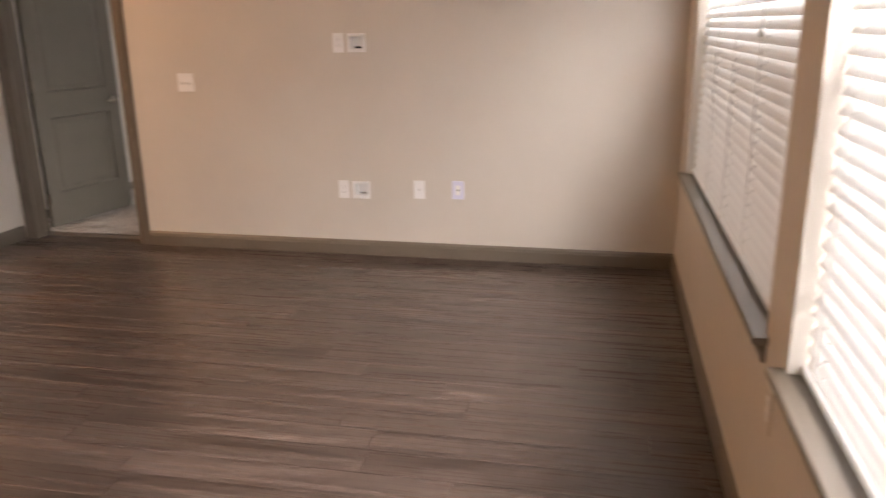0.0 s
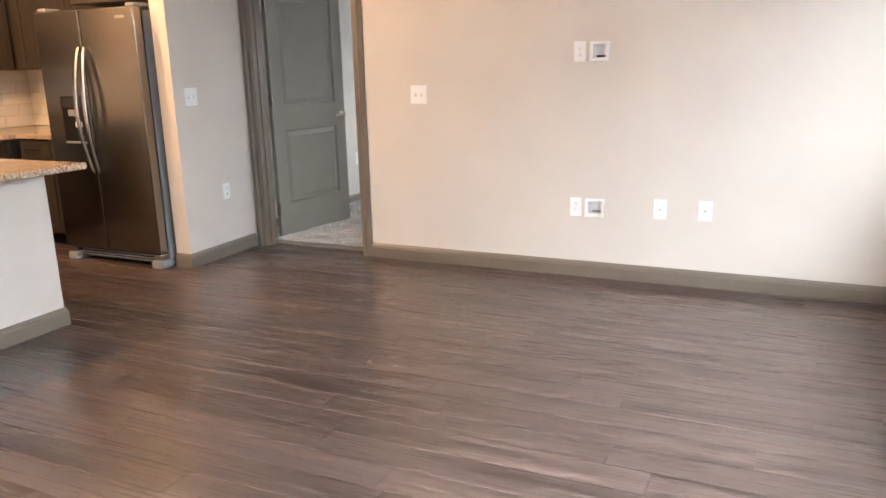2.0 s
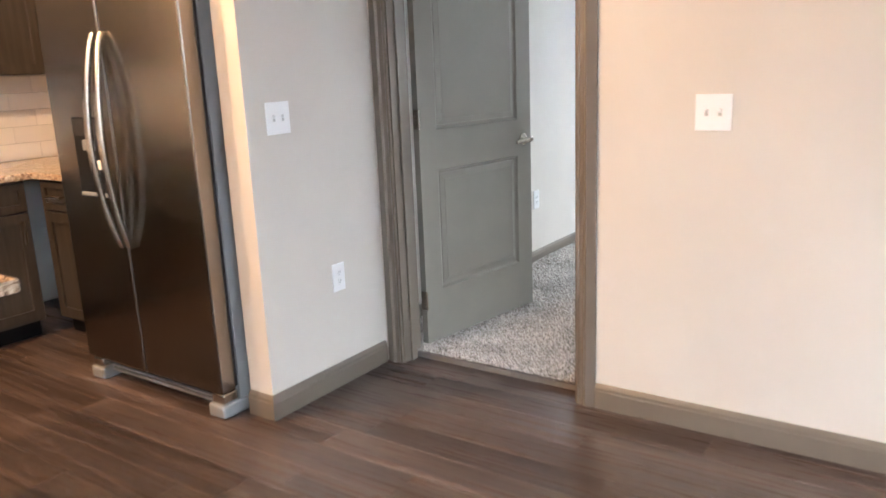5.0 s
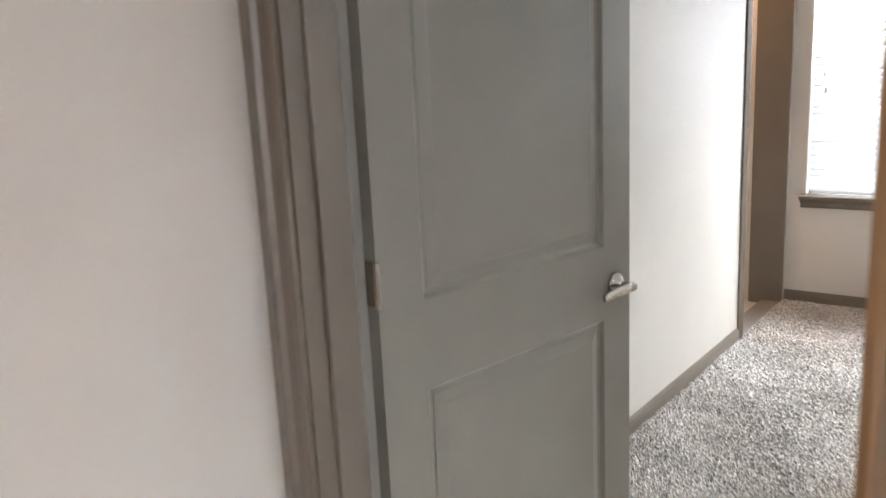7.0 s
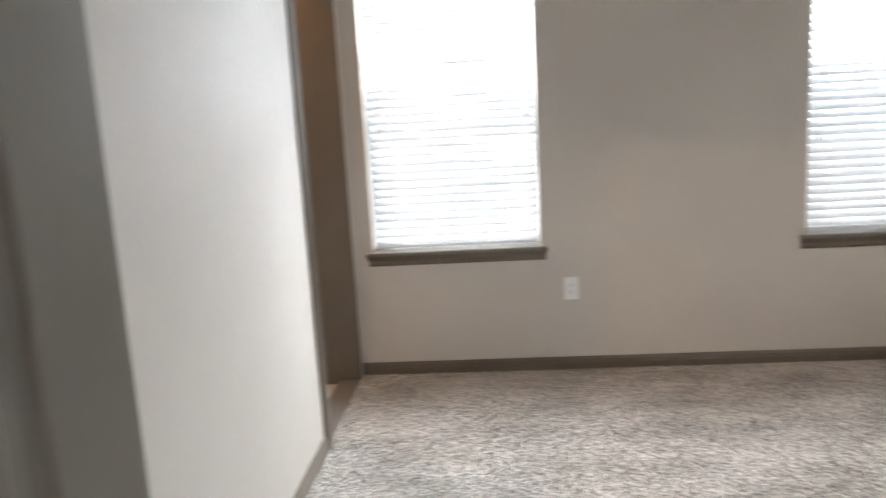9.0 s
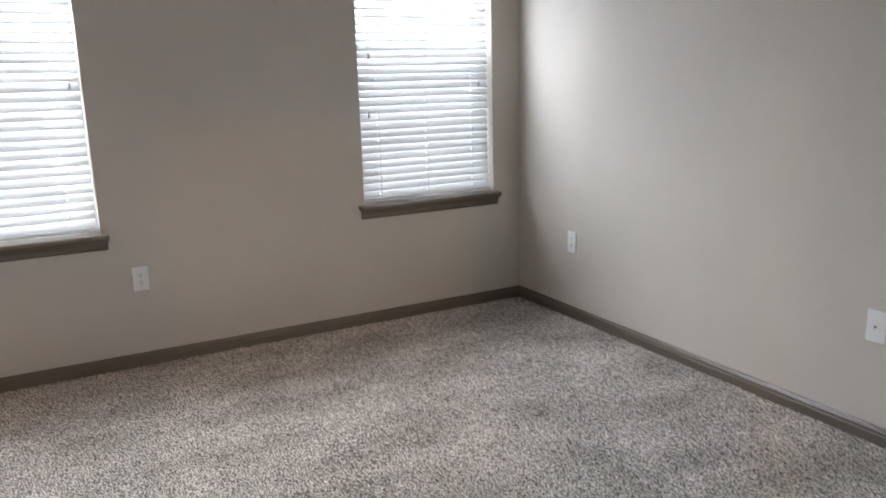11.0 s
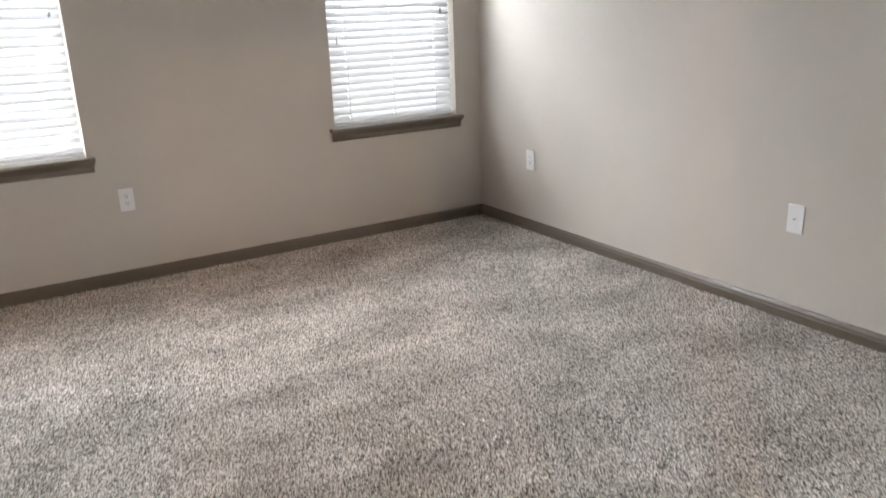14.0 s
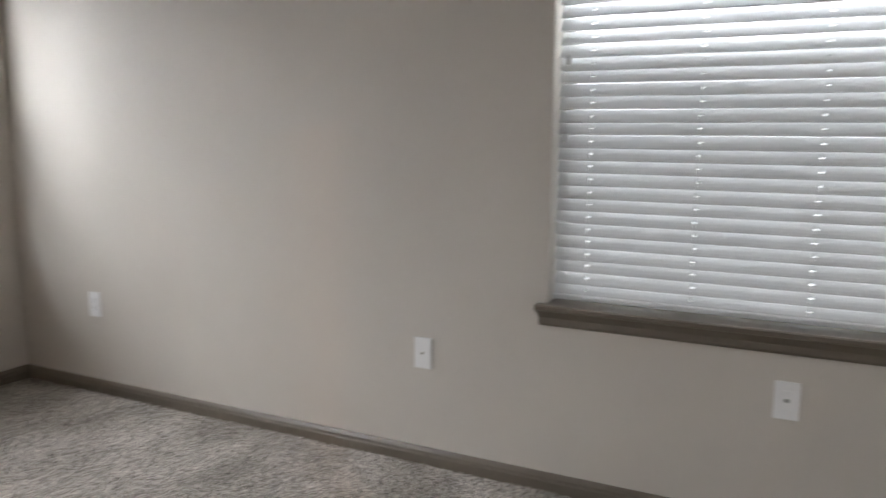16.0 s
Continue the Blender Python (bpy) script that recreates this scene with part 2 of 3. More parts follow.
def wall(name, axis, at, thick, a0, a1, z0, z1, holes=(), fills=(), label="smooth light greige painted wall"):
    """A wall across `axis` from `at` to at + thick, along the other axis from a0 to a1; holes: (b0, b1, low, high)."""
    bm = bmesh.new()

    def put(b0, b1, c0, c1):
        if b1 - b0 > 1e-4 and c1 - c0 > 1e-4:
            lo, hi = min(at, at + thick), max(at, at + thick)
            box(bm, lo, hi, b0, b1, c0, c1) if axis == "x" else box(bm, b0, b1, lo, hi, c0, c1)

    at_now = a0
    for b0, b1, low, high in sorted(holes):
        put(at_now, b0, z0, z1)
        put(b0, b1, z0, low)
        put(b0, b1, high, z1)
        at_now = b1
    put(at_now, a1, z0, z1)
    for f in fills:
        put(*f)
    return structure(name, bm, WALL, label, "wall")


BASE = [(0, 0), (0.016, 0), (0.016, 0.072), (0.0135, 0.078), (0.0125, 0.088), (0.008, 0.097), (0.004, 0.104), (0, 0.104)]


def baseboard(p0, p1, out, cut0=0.0, cut1=0.0, label="taupe painted wooden baseboard with a moulded top"):
    a, b = Vector((*p0, 0)), Vector((*p1, 0))
    ob = structure("baseboard", prism(bmesh.new(), BASE, a, (b - a).normalized(), (b - a).length, (*out, 0), cut0=cut0, cut1=cut1), TRIM, label, "baseboard")
    return ob


# ---- structure ----
H = 2.74
XS = -4.005          # side wall beside the refrigerator
XW = 0.82            # living room window wall
YT = 4.90            # television wall, living side
YB = 5.03            # the same wall, bedroom side
XL, XR, YF = -4.19, -0.725, 9.295   # bedroom
KX, KY = -6.60, 5.05               # kitchen
BACK = -2.6
DOOR_L, DOOR_R, DOOR_H = -3.900, -3.020, 2.06
WIN_TOP = 2.40
SILL_B, SILL_L = 0.715, 0.68
LIV = [(2.09, 4.50), (-0.45, 1.83)]

wall("wall_television", "y", YT, YB - YT, XS - 0.13, XW, 0, H, [(DOOR_L - 0.02, DOOR_R + 0.02, 0, DOOR_H + 0.02), (-1.311, -1.219, 0.421, 1.478)], [(-1.311, -1.219, 0.501, 1.398)])
wall("wall_stub", "x", XS, -0.13, 4.155, YT, 0, H)
wall("wall_living_windows", "x", XW, 0.2, BACK, YB, 0, H, [(a, b, SILL_L, WIN_TOP) for a, b in LIV])
wall("wall_living_back", "y", BACK, -0.13, KX - 0.13, XW + 0.2, 0, H)
wall("wall_kitchen_side", "x", KX, -0.13, BACK, KY, 0, H)
wall("wall_kitchen_back", "y", KY, 0.13, KX - 0.13, XS - 0.13, 0, H)
wall("wall_bedroom_left", "x", XL, -0.13, KY + 0.13, YF, 0, H, [(8.38, 9.265, 0, 2.14)])
wall("wall_bedroom_left_near", "x", XL, -0.13, YB, KY, 0, H)
wall("wall_bedroom_near", "y", YB, 0.02, XL, XS - 0.13, 0, H)
wall("wall_bedroom_far", "y", YF, 0.2, XL - 2.7, XR + 0.2, 0, H, [(-4.083, -3.168, SILL_B, WIN_TOP), (-1.783, -0.918, SILL_B, WIN_TOP), (-5.95, -5.35, 1.2, WIN_TOP)])
wall("wall_bedroom_right", "x", XR, 0.2, YB, YF, 0, H, [(5.10, 6.424, SILL_B, WIN_TOP)])
wall("wall_bathroom_near", "y", 7.4, -0.13, XL - 2.7, XL - 0.13, 0, H)
wall("wall_bathroom_side", "x", XL - 2.57, -0.13, 7.4, YF, 0, H)
structure("ceiling_living", boxed(KX - 0.13, XW + 0.2, BACK - 0.13, YB, H, H + 0.1), CEIL, "plain white painted ceiling", "ceiling")
structure("ceiling_kitchen_corner", boxed(KX - 0.13, XS - 0.13, YB, KY + 0.13, H, H + 0.1), CEIL, "plain white painted ceiling", "ceiling")
structure("ceiling_bedroom", boxed(XL - 0.13, XR + 0.2, YB, YF + 0.2, H + 0.11, H + 0.2), CEIL, "plain white painted ceiling", "ceiling")
structure("ceiling_bathroom", boxed(XL - 2.7, XL - 0.13, 7.27, YF + 0.2, H + 0.004, H + 0.1), CEIL, "plain white painted ceiling", "ceiling")
structure("ground", boxed(-400, 400, -400, 400, -3.3, -3.2), GROUND, "gravelly ground outside the building", "ground")
structure("subfloor", boxed(KX - 0.13, XW + 0.2, BACK - 0.13, 5.0, -0.2, -0.006), RUBBER, "dark underlay below the planks", "floor")
structure("bathroom_floor", boxed(XL - 2.7, XL - 0.13, 7.27, YF, -0.2, 0.0), GROUT, "pale tiled bathroom floor", "floor")

baseboard((DOOR_R + 0.091, YT), (XW, YT), (0, -1), cut1=1)
baseboard((XS, 4.155), (XS, YT - 0.018), (1, 0), cut0=-1)
baseboard((XS, 4.155), (XS - 0.13, 4.155), (0, -1), cut0=-1)
baseboard((XW, BACK), (XW, YT), (-1, 0), cut1=1)
baseboard((XL, YF), (XR, YF), (0, -1), cut0=1, cut1=1)
baseboard((XR, YB), (XR, YF), (-1, 0), cut1=1)
baseboard((XL, YB), (XL, 8.309), (1, 0))
baseboard((DOOR_R + 0.091, YB), (XR, YB), (0, 1), cut1=1)


# ---- doors ----
CASE = [(0, 0), (0, 0.010), (0.006, 0.013), (0.010, 0.013), (0.014, 0.010), (0.034, 0.012), (0.041, 0.021), (0.047, 0.022), (0.076, 0.012), (0.082, 0.010), (0.082, 0)]


def casing(parent, axis, face, out, a, b, top, left=True, right=True):
    """Mitred casing round an opening from a to b, on the plane `face`, standing proud by out (+1 or -1)."""
    def p(s, z):
        return (face, s, z) if axis == "x" else (s, face, z)
    o = (out, 0, 0) if axis == "x" else (0, out, 0)
    along = (0, 1, 0) if axis == "x" else (1, 0, 0)
    back = tuple(-c for c in along)
    # here the profile runs (sideways from the opening, proud of the wall)
    if left:
        part("side_casing", prism(bmesh.new(), CASE, p(a, 0), (0, 0, 1), top, back, up=o, cut1=-1), TRIM, parent)
    if right:
        part("side_casing", prism(bmesh.new(), CASE, p(b, 0), (0, 0, 1), top, along, up=o, cut1=-1), TRIM, parent)
    part("head_casing", prism(bmesh.new(), CASE, p(a, top), along, b - a, (0, 0, 1), up=o, cut0=-1, cut1=-1), TRIM, parent)


frame_1 = thing("door_frame_1", (0, 0, 0), "taupe painted wooden frame around the bedroom doorway", "door frame")
frame_1["kind"] = "structure"
part("hinge_jamb", boxed(DOOR_L - 0.02, DOOR_L, YT, YB, 0, DOOR_H), TRIM, frame_1)
part("strike_jamb", boxed(DOOR_R, DOOR_R + 0.02, YT, YB, 0, DOOR_H), TRIM, frame_1)
part("head_jamb", boxed(DOOR_L - 0.02, DOOR_R + 0.02, YT, YB, DOOR_H, DOOR_H + 0.02), TRIM, frame_1)
part("door_stop", boxed(DOOR_L, DOOR_L + 0.012, YT + 0.045, YT + 0.085, 0, DOOR_H, bevel=0.002), TRIM, frame_1)
part("door_stop", boxed(DOOR_R - 0.012, DOOR_R, YT + 0.045, YT + 0.085, 0, DOOR_H, bevel=0.002), TRIM, frame_1)
casing(frame_1, "y", YT, -1, DOOR_L - 0.008, DOOR_R + 0.008, DOOR_H)
casing(frame_1, "y", YB, 1, DOOR_L - 0.008, DOOR_R + 0.008, DOOR_H)

frame_2 = thing("door_frame_2", (0, 0, 0), "taupe painted wooden frame around the bathroom doorway", "door frame")
frame_2["kind"] = "structure"
part("near_jamb", boxed(XL - 0.13, XL, 8.38, 8.40, 0, 2.12), TRIM, frame_2)
part("far_jamb", boxed(XL - 0.215, XL, 9.245, 9.265, 0, 2.12), TRIM, frame_2)
part("head_jamb", boxed(XL - 0.13, XL, 8.38, 9.265, 2.12, 2.14), TRIM, frame_2)
casing(frame_2, "x", XL, 1, 8.392, 9.253, 2.12, right=False)


def door_leaf(parent, width, height, thick):
    sx0, sx1 = 0.115, width - 0.115
    panels = [(sx0, sx1, 0.255, 0.845), (sx0, sx1, 1.035, height - 0.125)]
    bm = bmesh.new()
    core = 0.0135
    box(bm, 0, width, core, thick - core, 0, height)
    for y0, y1 in ((0, core), (thick - core, thick)):
        box(bm, 0, sx0, y0, y1, 0, height)
        box(bm, sx1, width, y0, y1, 0, height)
        for z0, z1 in ((0, panels[0][2]), (panels[0][3], panels[1][2]), (panels[1][3], height)):
            box(bm, sx0, sx1, y0, y1, z0, z1)
    part("leaf", bm, DOOR, parent)
    for x0, x1, z0, z1 in panels:
        for face, way in ((0.0, 1.0), (thick, -1.0)):
            bm = bmesh.new()
            rings = []
            for inset, deep in ((0.0, 0.0), (0.003, 0.002), (0.009, 0.0105), (0.016, 0.013), (0.021, 0.013), (0.022, 0.0105), (0.046, 0.0045), (0.050, 0.002)):
                y = face + way * deep
                rings.append([bm.verts.new(c) for c in ((x0 + inset, y, z0 + inset), (x1 - inset, y, z0 + inset), (x1 - inset, y, z1 - inset), (x0 + inset, y, z1 - inset))])
            for r, s in zip(rings, rings[1:]):
                for i in range(4):
                    bm.faces.new((r[i], r[(i + 1) % 4], s[(i + 1) % 4], s[i]))
            bm.faces.new(rings[-1])
            bmesh.ops.recalc_face_normals(bm, faces=bm.faces)
            part("raised_panel", bm, DOOR, parent)


def lathe(profile, sides=24):
    """A turned shape about y: rows of (along y, radius)."""
    bm = bmesh.new()
    rings = [[bm.verts.new((r * math.cos(2 * math.pi * i / sides), y, r * math.sin(2 * math.pi * i / sides))) for i in range(sides)] for y, r in profile]
    for a, b in zip(rings, rings[1:]):
        for i in range(sides):
            bm.faces.new((a[i], a[(i + 1) % sides], b[(i + 1) % sides], b[i]))
    bm.faces.new(rings[0])
    bm.faces.new(rings[-1])
    bmesh.ops.recalc_face_normals(bm, faces=bm.faces)
    return bm


DOOR_W, DOOR_T = 0.850, 0.035
door_1 = thing("door_1", (DOOR_L + 0.022, YB + 0.035, 0.046), "grey painted two-panel door standing open into the carpeted bedroom", "door", turn=81.0)
door_leaf(door_1, DOOR_W, DOOR_H - 0.051, DOOR_T)
for side in (-1, 1):
    y0 = 0.0 if side < 0 else DOOR_T
    rose = part("rosette", lathe([(0, 0.033), (0.005, 0.033), (0.009, 0.028), (0.014, 0.018), (0.022, 0.013)]), NICKEL, door_1, m=pose(DOOR_W - 0.065, y0, 0.929) @ Matrix.Diagonal((1, side, 1, 1)), smooth=True)
    bm = lathe([(0.010, 0.0125), (0.030, 0.0105), (0.042, 0.012), (0.050, 0.012)])
    rows = []
    for u, lift, hw, ht in ((0.014, 0.0, 0.011, 0.0105), (-0.02, 0.0, 0.0105, 0.0115), (-0.06, -0.001, 0.008, 0.0115), (-0.095, -0.004, 0.0065, 0.0105), (-0.112, -0.007, 0.005, 0.008)):
        y = 0.046
        rows.append([bm.verts.new(c) for c in ((u, y - hw, lift - ht * 0.6), (u, y - hw * 0.6, lift - ht), (u, y + hw * 0.7, lift - ht), (u, y + hw, lift - ht * 0.5), (u, y + hw, lift + ht * 0.5), (u, y + hw * 0.7, lift + ht), (u, y - hw * 0.6, lift + ht), (u, y - hw, lift + ht * 0.6))])
    for p, q in zip(rows, rows[1:]):
        for i in range(8):
            bm.faces.new((p[i], p[(i + 1) % 8], q[(i + 1) % 8], q[i]))
    bm.faces.new(rows[0])
    bm.faces.new(rows[-1])
    bmesh.ops.recalc_face_normals(bm, faces=bm.faces)
    part("door_lever", bm, NICKEL, door_1, "polished nickel lever handle", m=pose(DOOR_W - 0.065, y0, 0.929) @ Matrix.Diagonal((1, -1 if side < 0 else 1, 1, 1)), smooth=True)
for z in (0.22, 1.09, 1.80):
    bm = rod(bmesh.new(), (-0.004, -0.006, z - 0.045), (-0.004, -0.006, z + 0.045), 0.0065)
    box(bm, -0.003, 0.0, 0.0, 0.032, z - 0.045, z + 0.045)
    part("hinge", bm, NICKEL, door_1, "satin nickel butt hinge")
part("latch_plate", boxed(DOOR_W, DOOR_W + 0.0015, 0.006, 0.029, 0.879, 0.939), NICKEL, door_1)


# ---- windows and blinds ----
def window(name, place, turn, width, height, label):
    """A vinyl single-hung window, its middle bottom at `place`; local +y looks out."""
    w = thing(name, place, label, "window", turn=turn)
    w["kind"] = "structure"
    h = width / 2
    fr = bmesh.new()
    f = 0.045
    for a in ((-h, -h + f, 0.10, 0.18, 0, height), (h - f, h, 0.10, 0.18, 0, height), (-h + f, h - f, 0.10, 0.18, 0, f), (-h + f, h - f, 0.10, 0.18, height - f, height)):
        box(fr, *a, bevel=0.003)
    part("window_frame", fr, VINYL, w)
    part("meeting_rail", boxed(-h + f, h - f, 0.105, 0.155, height * 0.5, height * 0.5 + 0.045, bevel=0.004), VINYL, w)
    for z0, z1 in ((f, height * 0.5), (height * 0.5 + 0.045, height - f)):
        p = part("pane", boxed(-h + f, h - f, 0.128, 0.133, z0, z1), GLASS, w)
        p.visible_shadow = False
    part("insect_screen", boxed(-h + f, h - f, 0.165, 0.166, f, height * 0.5), SCREEN, w, "dark insect screen over the lower sash")
    return w


SILL = [(0.0, 0.0), (0.036, 0.0), (0.042, 0.004), (0.042, 0.018), (0.036, 0.022), (0.0, 0.022)]
APRON = [(0.0, 0.0), (0.010, 0.0), (0.014, 0.010), (0.013, 0.030), (0.024, 0.046), (0.030, 0.056), (0.0, 0.056)]


def sill(place, turn, width, deep, label):
    """A projecting sill board with a moulded apron below it; local +y goes into the wall."""
    s = thing("window_sill", place, label, "window sill", turn=turn)
    s["kind"] = "structure"
    h = width / 2
    bm = boxed(-h, h, 0.0, deep, -0.022, 0.0)
    part("sill_board", bm, TRIM, s)
    part("sill_nose", prism(bmesh.new(), SILL, (-h - 0.035, 0, -0.022), (1, 0, 0), width + 0.07, (0, -1, 0)), TRIM, s)
    part("apron", prism(bmesh.new(), APRON, (-h - 0.02, 0, -0.079), (1, 0, 0), width + 0.04, (0, -1, 0), cut0=-0.5, cut1=-0.5), TRIM, s)
    return s


def cord_places(width, cords):
    return [-width / 2 + 0.12 + (width - 0.24) * i / (cords - 1) for i in range(cords)]


def slat_mesh(width, holes):
    """A faux-wood slat, lightly crowned, with a slot for the lift cord at each of `holes`."""
    us = (-0.025, -0.014, -0.003, 0.003, 0.014, 0.025)
    xs = [-width / 2]
    for x in holes:
        xs += [x - 0.0065, x + 0.0065]
    xs.append(width / 2)
    bm = bmesh.new()
    grid = {}
    for i, x in enumerate(xs):
        for j, u in enumerate(us):
            z = 0.0022 * (1 - (u / 0.025) ** 2)
            grid[i, j] = (bm.verts.new((x, u, z + 0.0014)), bm.verts.new((x, u, z - 0.0014)))
    nx, nu = len(xs) - 1, len(us) - 1
    solid = {(i, j) for i in range(nx) for j in range(nu) if not (i % 2 == 1 and j == 2)}
    for i, j in solid:
        a, b, c, d = grid[i, j], grid[i + 1, j], grid[i + 1, j + 1], grid[i, j + 1]
        bm.faces.new((a[0], b[0], c[0], d[0]))
        bm.faces.new((d[1], c[1], b[1], a[1]))
        for (p, q), beside in (((a, b), (i, j - 1)), ((b, c), (i + 1, j)), ((c, d), (i, j + 1)), ((d, a), (i - 1, j))):
            if beside not in solid:
                bm.faces.new((q[0], p[0], p[1], q[1]))
    return mesh_of(bm, "slat", BLIND)


def blind(place, turn, width, height, label, tilt, pitch=0.0435, cords=3, tassels=()):
    """A lowered horizontal blind, its bottom middle at `place`; tassels: (along, up) of the pull cords' ends."""
    b = thing("window_blind", place, label, "blind", "lowered white blinds", turn=turn)
    part("headrail", boxed(-width / 2, width / 2, -0.03, 0.03, height - 0.05, height, bevel=0.003), BLIND, b)
    part("valance", boxed(-width / 2, width / 2, -0.045, -0.033, height - 0.075, height, bevel=0.003), BLIND, b)
    part("bottom_rail", boxed(-width / 2 + 0.004, width / 2 - 0.004, -0.025, 0.025, 0.010, 0.028, bevel=0.004), BLIND, b)
    me = slat_mesh(width - 0.008, cord_places(width, cords))
    z = 0.045
    rnd = random.Random(int(width * 1000) + int(turn))
    while z < height - 0.085:
        s = new("slat", me)
        s.parent = b
        s.matrix_basis = pose(rnd.uniform(-0.0015, 0.0015), 0, z + rnd.uniform(-0.001, 0.001), tilt + rnd.uniform(-2.5, 2.5), rnd.uniform(-0.12, 0.12), 0)
        z += pitch
    for x in cord_places(width, cords):
        bm = bmesh.new()
        for y in (-0.0235, 0.0235):
            rod(bm, (x, y, 0.015), (x, y, height - 0.05), 0.001, sides=6)
        zz = 0.045
        while zz < height - 0.085:
            rod(bm, (x - 0.004, -0.0235, zz - 0.012), (x + 0.004, 0.0235, zz + 0.012), 0.0009, sides=5)
            zz += pitch
        part("ladder_cord", bm, BLIND, b)
    for x, up in tassels:
        cord = part("pull_cord", rod(bmesh.new(), (x, -0.040, up), (x, -0.036, height - 0.06), 0.0009, sides=6), BLIND, b, "thin white pull cord")
        bm = bmesh.new()
        rod(bm, (x, -0.040, up - 0.030), (x, -0.040, up - 0.004), 0.0085, 0.006, sides=10)
        rod(bm, (x, -0.040, up - 0.004), (x, -0.040, up + 0.004), 0.006, 0.002, sides=10)
        part("tassel", bm, SLOT, cord, "small grey plastic tassel")
    return b


def dressed(n, place, turn, width, z0, tilt, cords, floor_label, tassels=()):
    height = WIN_TOP - z0
    x, y = place
    window(f"window_{n}", (x, y, z0), turn, width, height, "white vinyl single-hung window behind a lowered blind")
    sill((x, y, z0 + 0.022), turn, width, 0.10, "taupe painted window sill with a moulded apron, " + floor_label)
    d = Matrix.Rotation(radians(turn), 3, "Z") @ Vector((0, 0.052, 0))
    blind((x + d.x, y + d.y, z0 + 0.026), turn, width - 0.012, height - 0.030, "lowered white slatted blind, " + floor_label, tilt, cords=cords, tassels=[(u, z - z0 - 0.026) for u, z in tassels])


dressed(1, (-3.6255, YF), 0, 0.915, SILL_B, 52, 3, "in the bedroom's far wall", [(-0.382, 1.51), (-0.372, 1.41), (0.405, 1.46)])
dressed(2, (-1.3505, YF), 0, 0.865, SILL_B, 52, 3, "in the bedroom's far wall", [(-0.360, 1.575), (-0.372, 1.255), (0.345, 1.41)])
dressed(3, (XR, 5.762), -90, 1.324, SILL_B, 60, 4, "in the bedroom's side wall", [(-0.612, 1.595), (-0.620, 1.335)])
for i, (a, b) in enumerate(LIV):
    dressed(4 + i, (XW, (a + b) / 2), -90, b - a, SILL_L, 59, 5, "in the living room", [(0.62, 1.52)])
window("window_6", (-5.65, YF, 1.2), 0, 0.6, WIN_TOP - 1.2, "small white bathroom window behind a blind")
blind((-5.65, YF + 0.05, 1.205), 0, 0.58, WIN_TOP - 1.22, "lowered white slatted blind in the bathroom window", 40, cords=3)


# ---- wall plates ----
def plate(name, place, turn, w, h, label, category, kind, cover=None):
    """A cover plate, local -y facing the room, its middle at `place`."""
    p = thing(name, place, label, category, turn=turn)
    part("cover", boxed(-w / 2, w / 2, -0.006, 0, -h / 2, h / 2, bevel=0.002, seg=2), cover or PLATE, p)

    def screw(x, z):
        part("screw", rod(bmesh.new(), (x, -0.0068, z), (x, -0.005, z), 0.0033, sides=10), PLATE, p)
    if kind == "toggle":
        for x in (-0.023, 0.023):
            # slot is grey, not white: the shading around the toggle put into its colour
            part("toggle_slot", boxed(x - 0.006, x + 0.006, -0.0066, -0.004, -0.0125, 0.0125), SLOT, p)
            bm = boxed(-0.0045, 0.0045, -0.016, 0.0, -0.004, 0.004, bevel=0.001)
            part("toggle", bm, PLATE, p, m=pose(x, -0.004, 0.002, -28))
            for z in (-0.03, 0.03):
                screw(x, z)
    elif kind == "outlet":
        for z in (-0.0195, 0.0195):
            part("receptacle", boxed(-0.0165, 0.0165, -0.0078, -0.004, z - 0.014, z + 0.014, bevel=0.003, seg=2), PLATE, p)
            bm = bmesh.new()
            for x in (-0.0065, 0.0065):
                box(bm, x - 0.0011, x + 0.0011, -0.0082, -0.007, z - 0.001, z + 0.0075)
            rod(bm, (0, -0.0082, z - 0.007), (0, -0.007, z - 0.007), 0.0024, sides=8)
            part("slots", bm, DARK, p)
        screw(0, 0)
    elif kind == "jack":
        part("jack", rod(bmesh.new(), (0, -0.013, 0), (0, -0.004, 0), 0.0048, sides=6), NICKEL, p)
        for z in (-0.042, 0.042):
            screw(0, z)
    elif kind == "data":
        part("insert", boxed(-0.016, 0.016, -0.0075, -0.004, -0.033, 0.033, bevel=0.0015), PLATE, p)
        part("port", boxed(-0.008, 0.008, -0.0082, -0.007, -0.005, 0.006), GREYBOX, p)
    return p


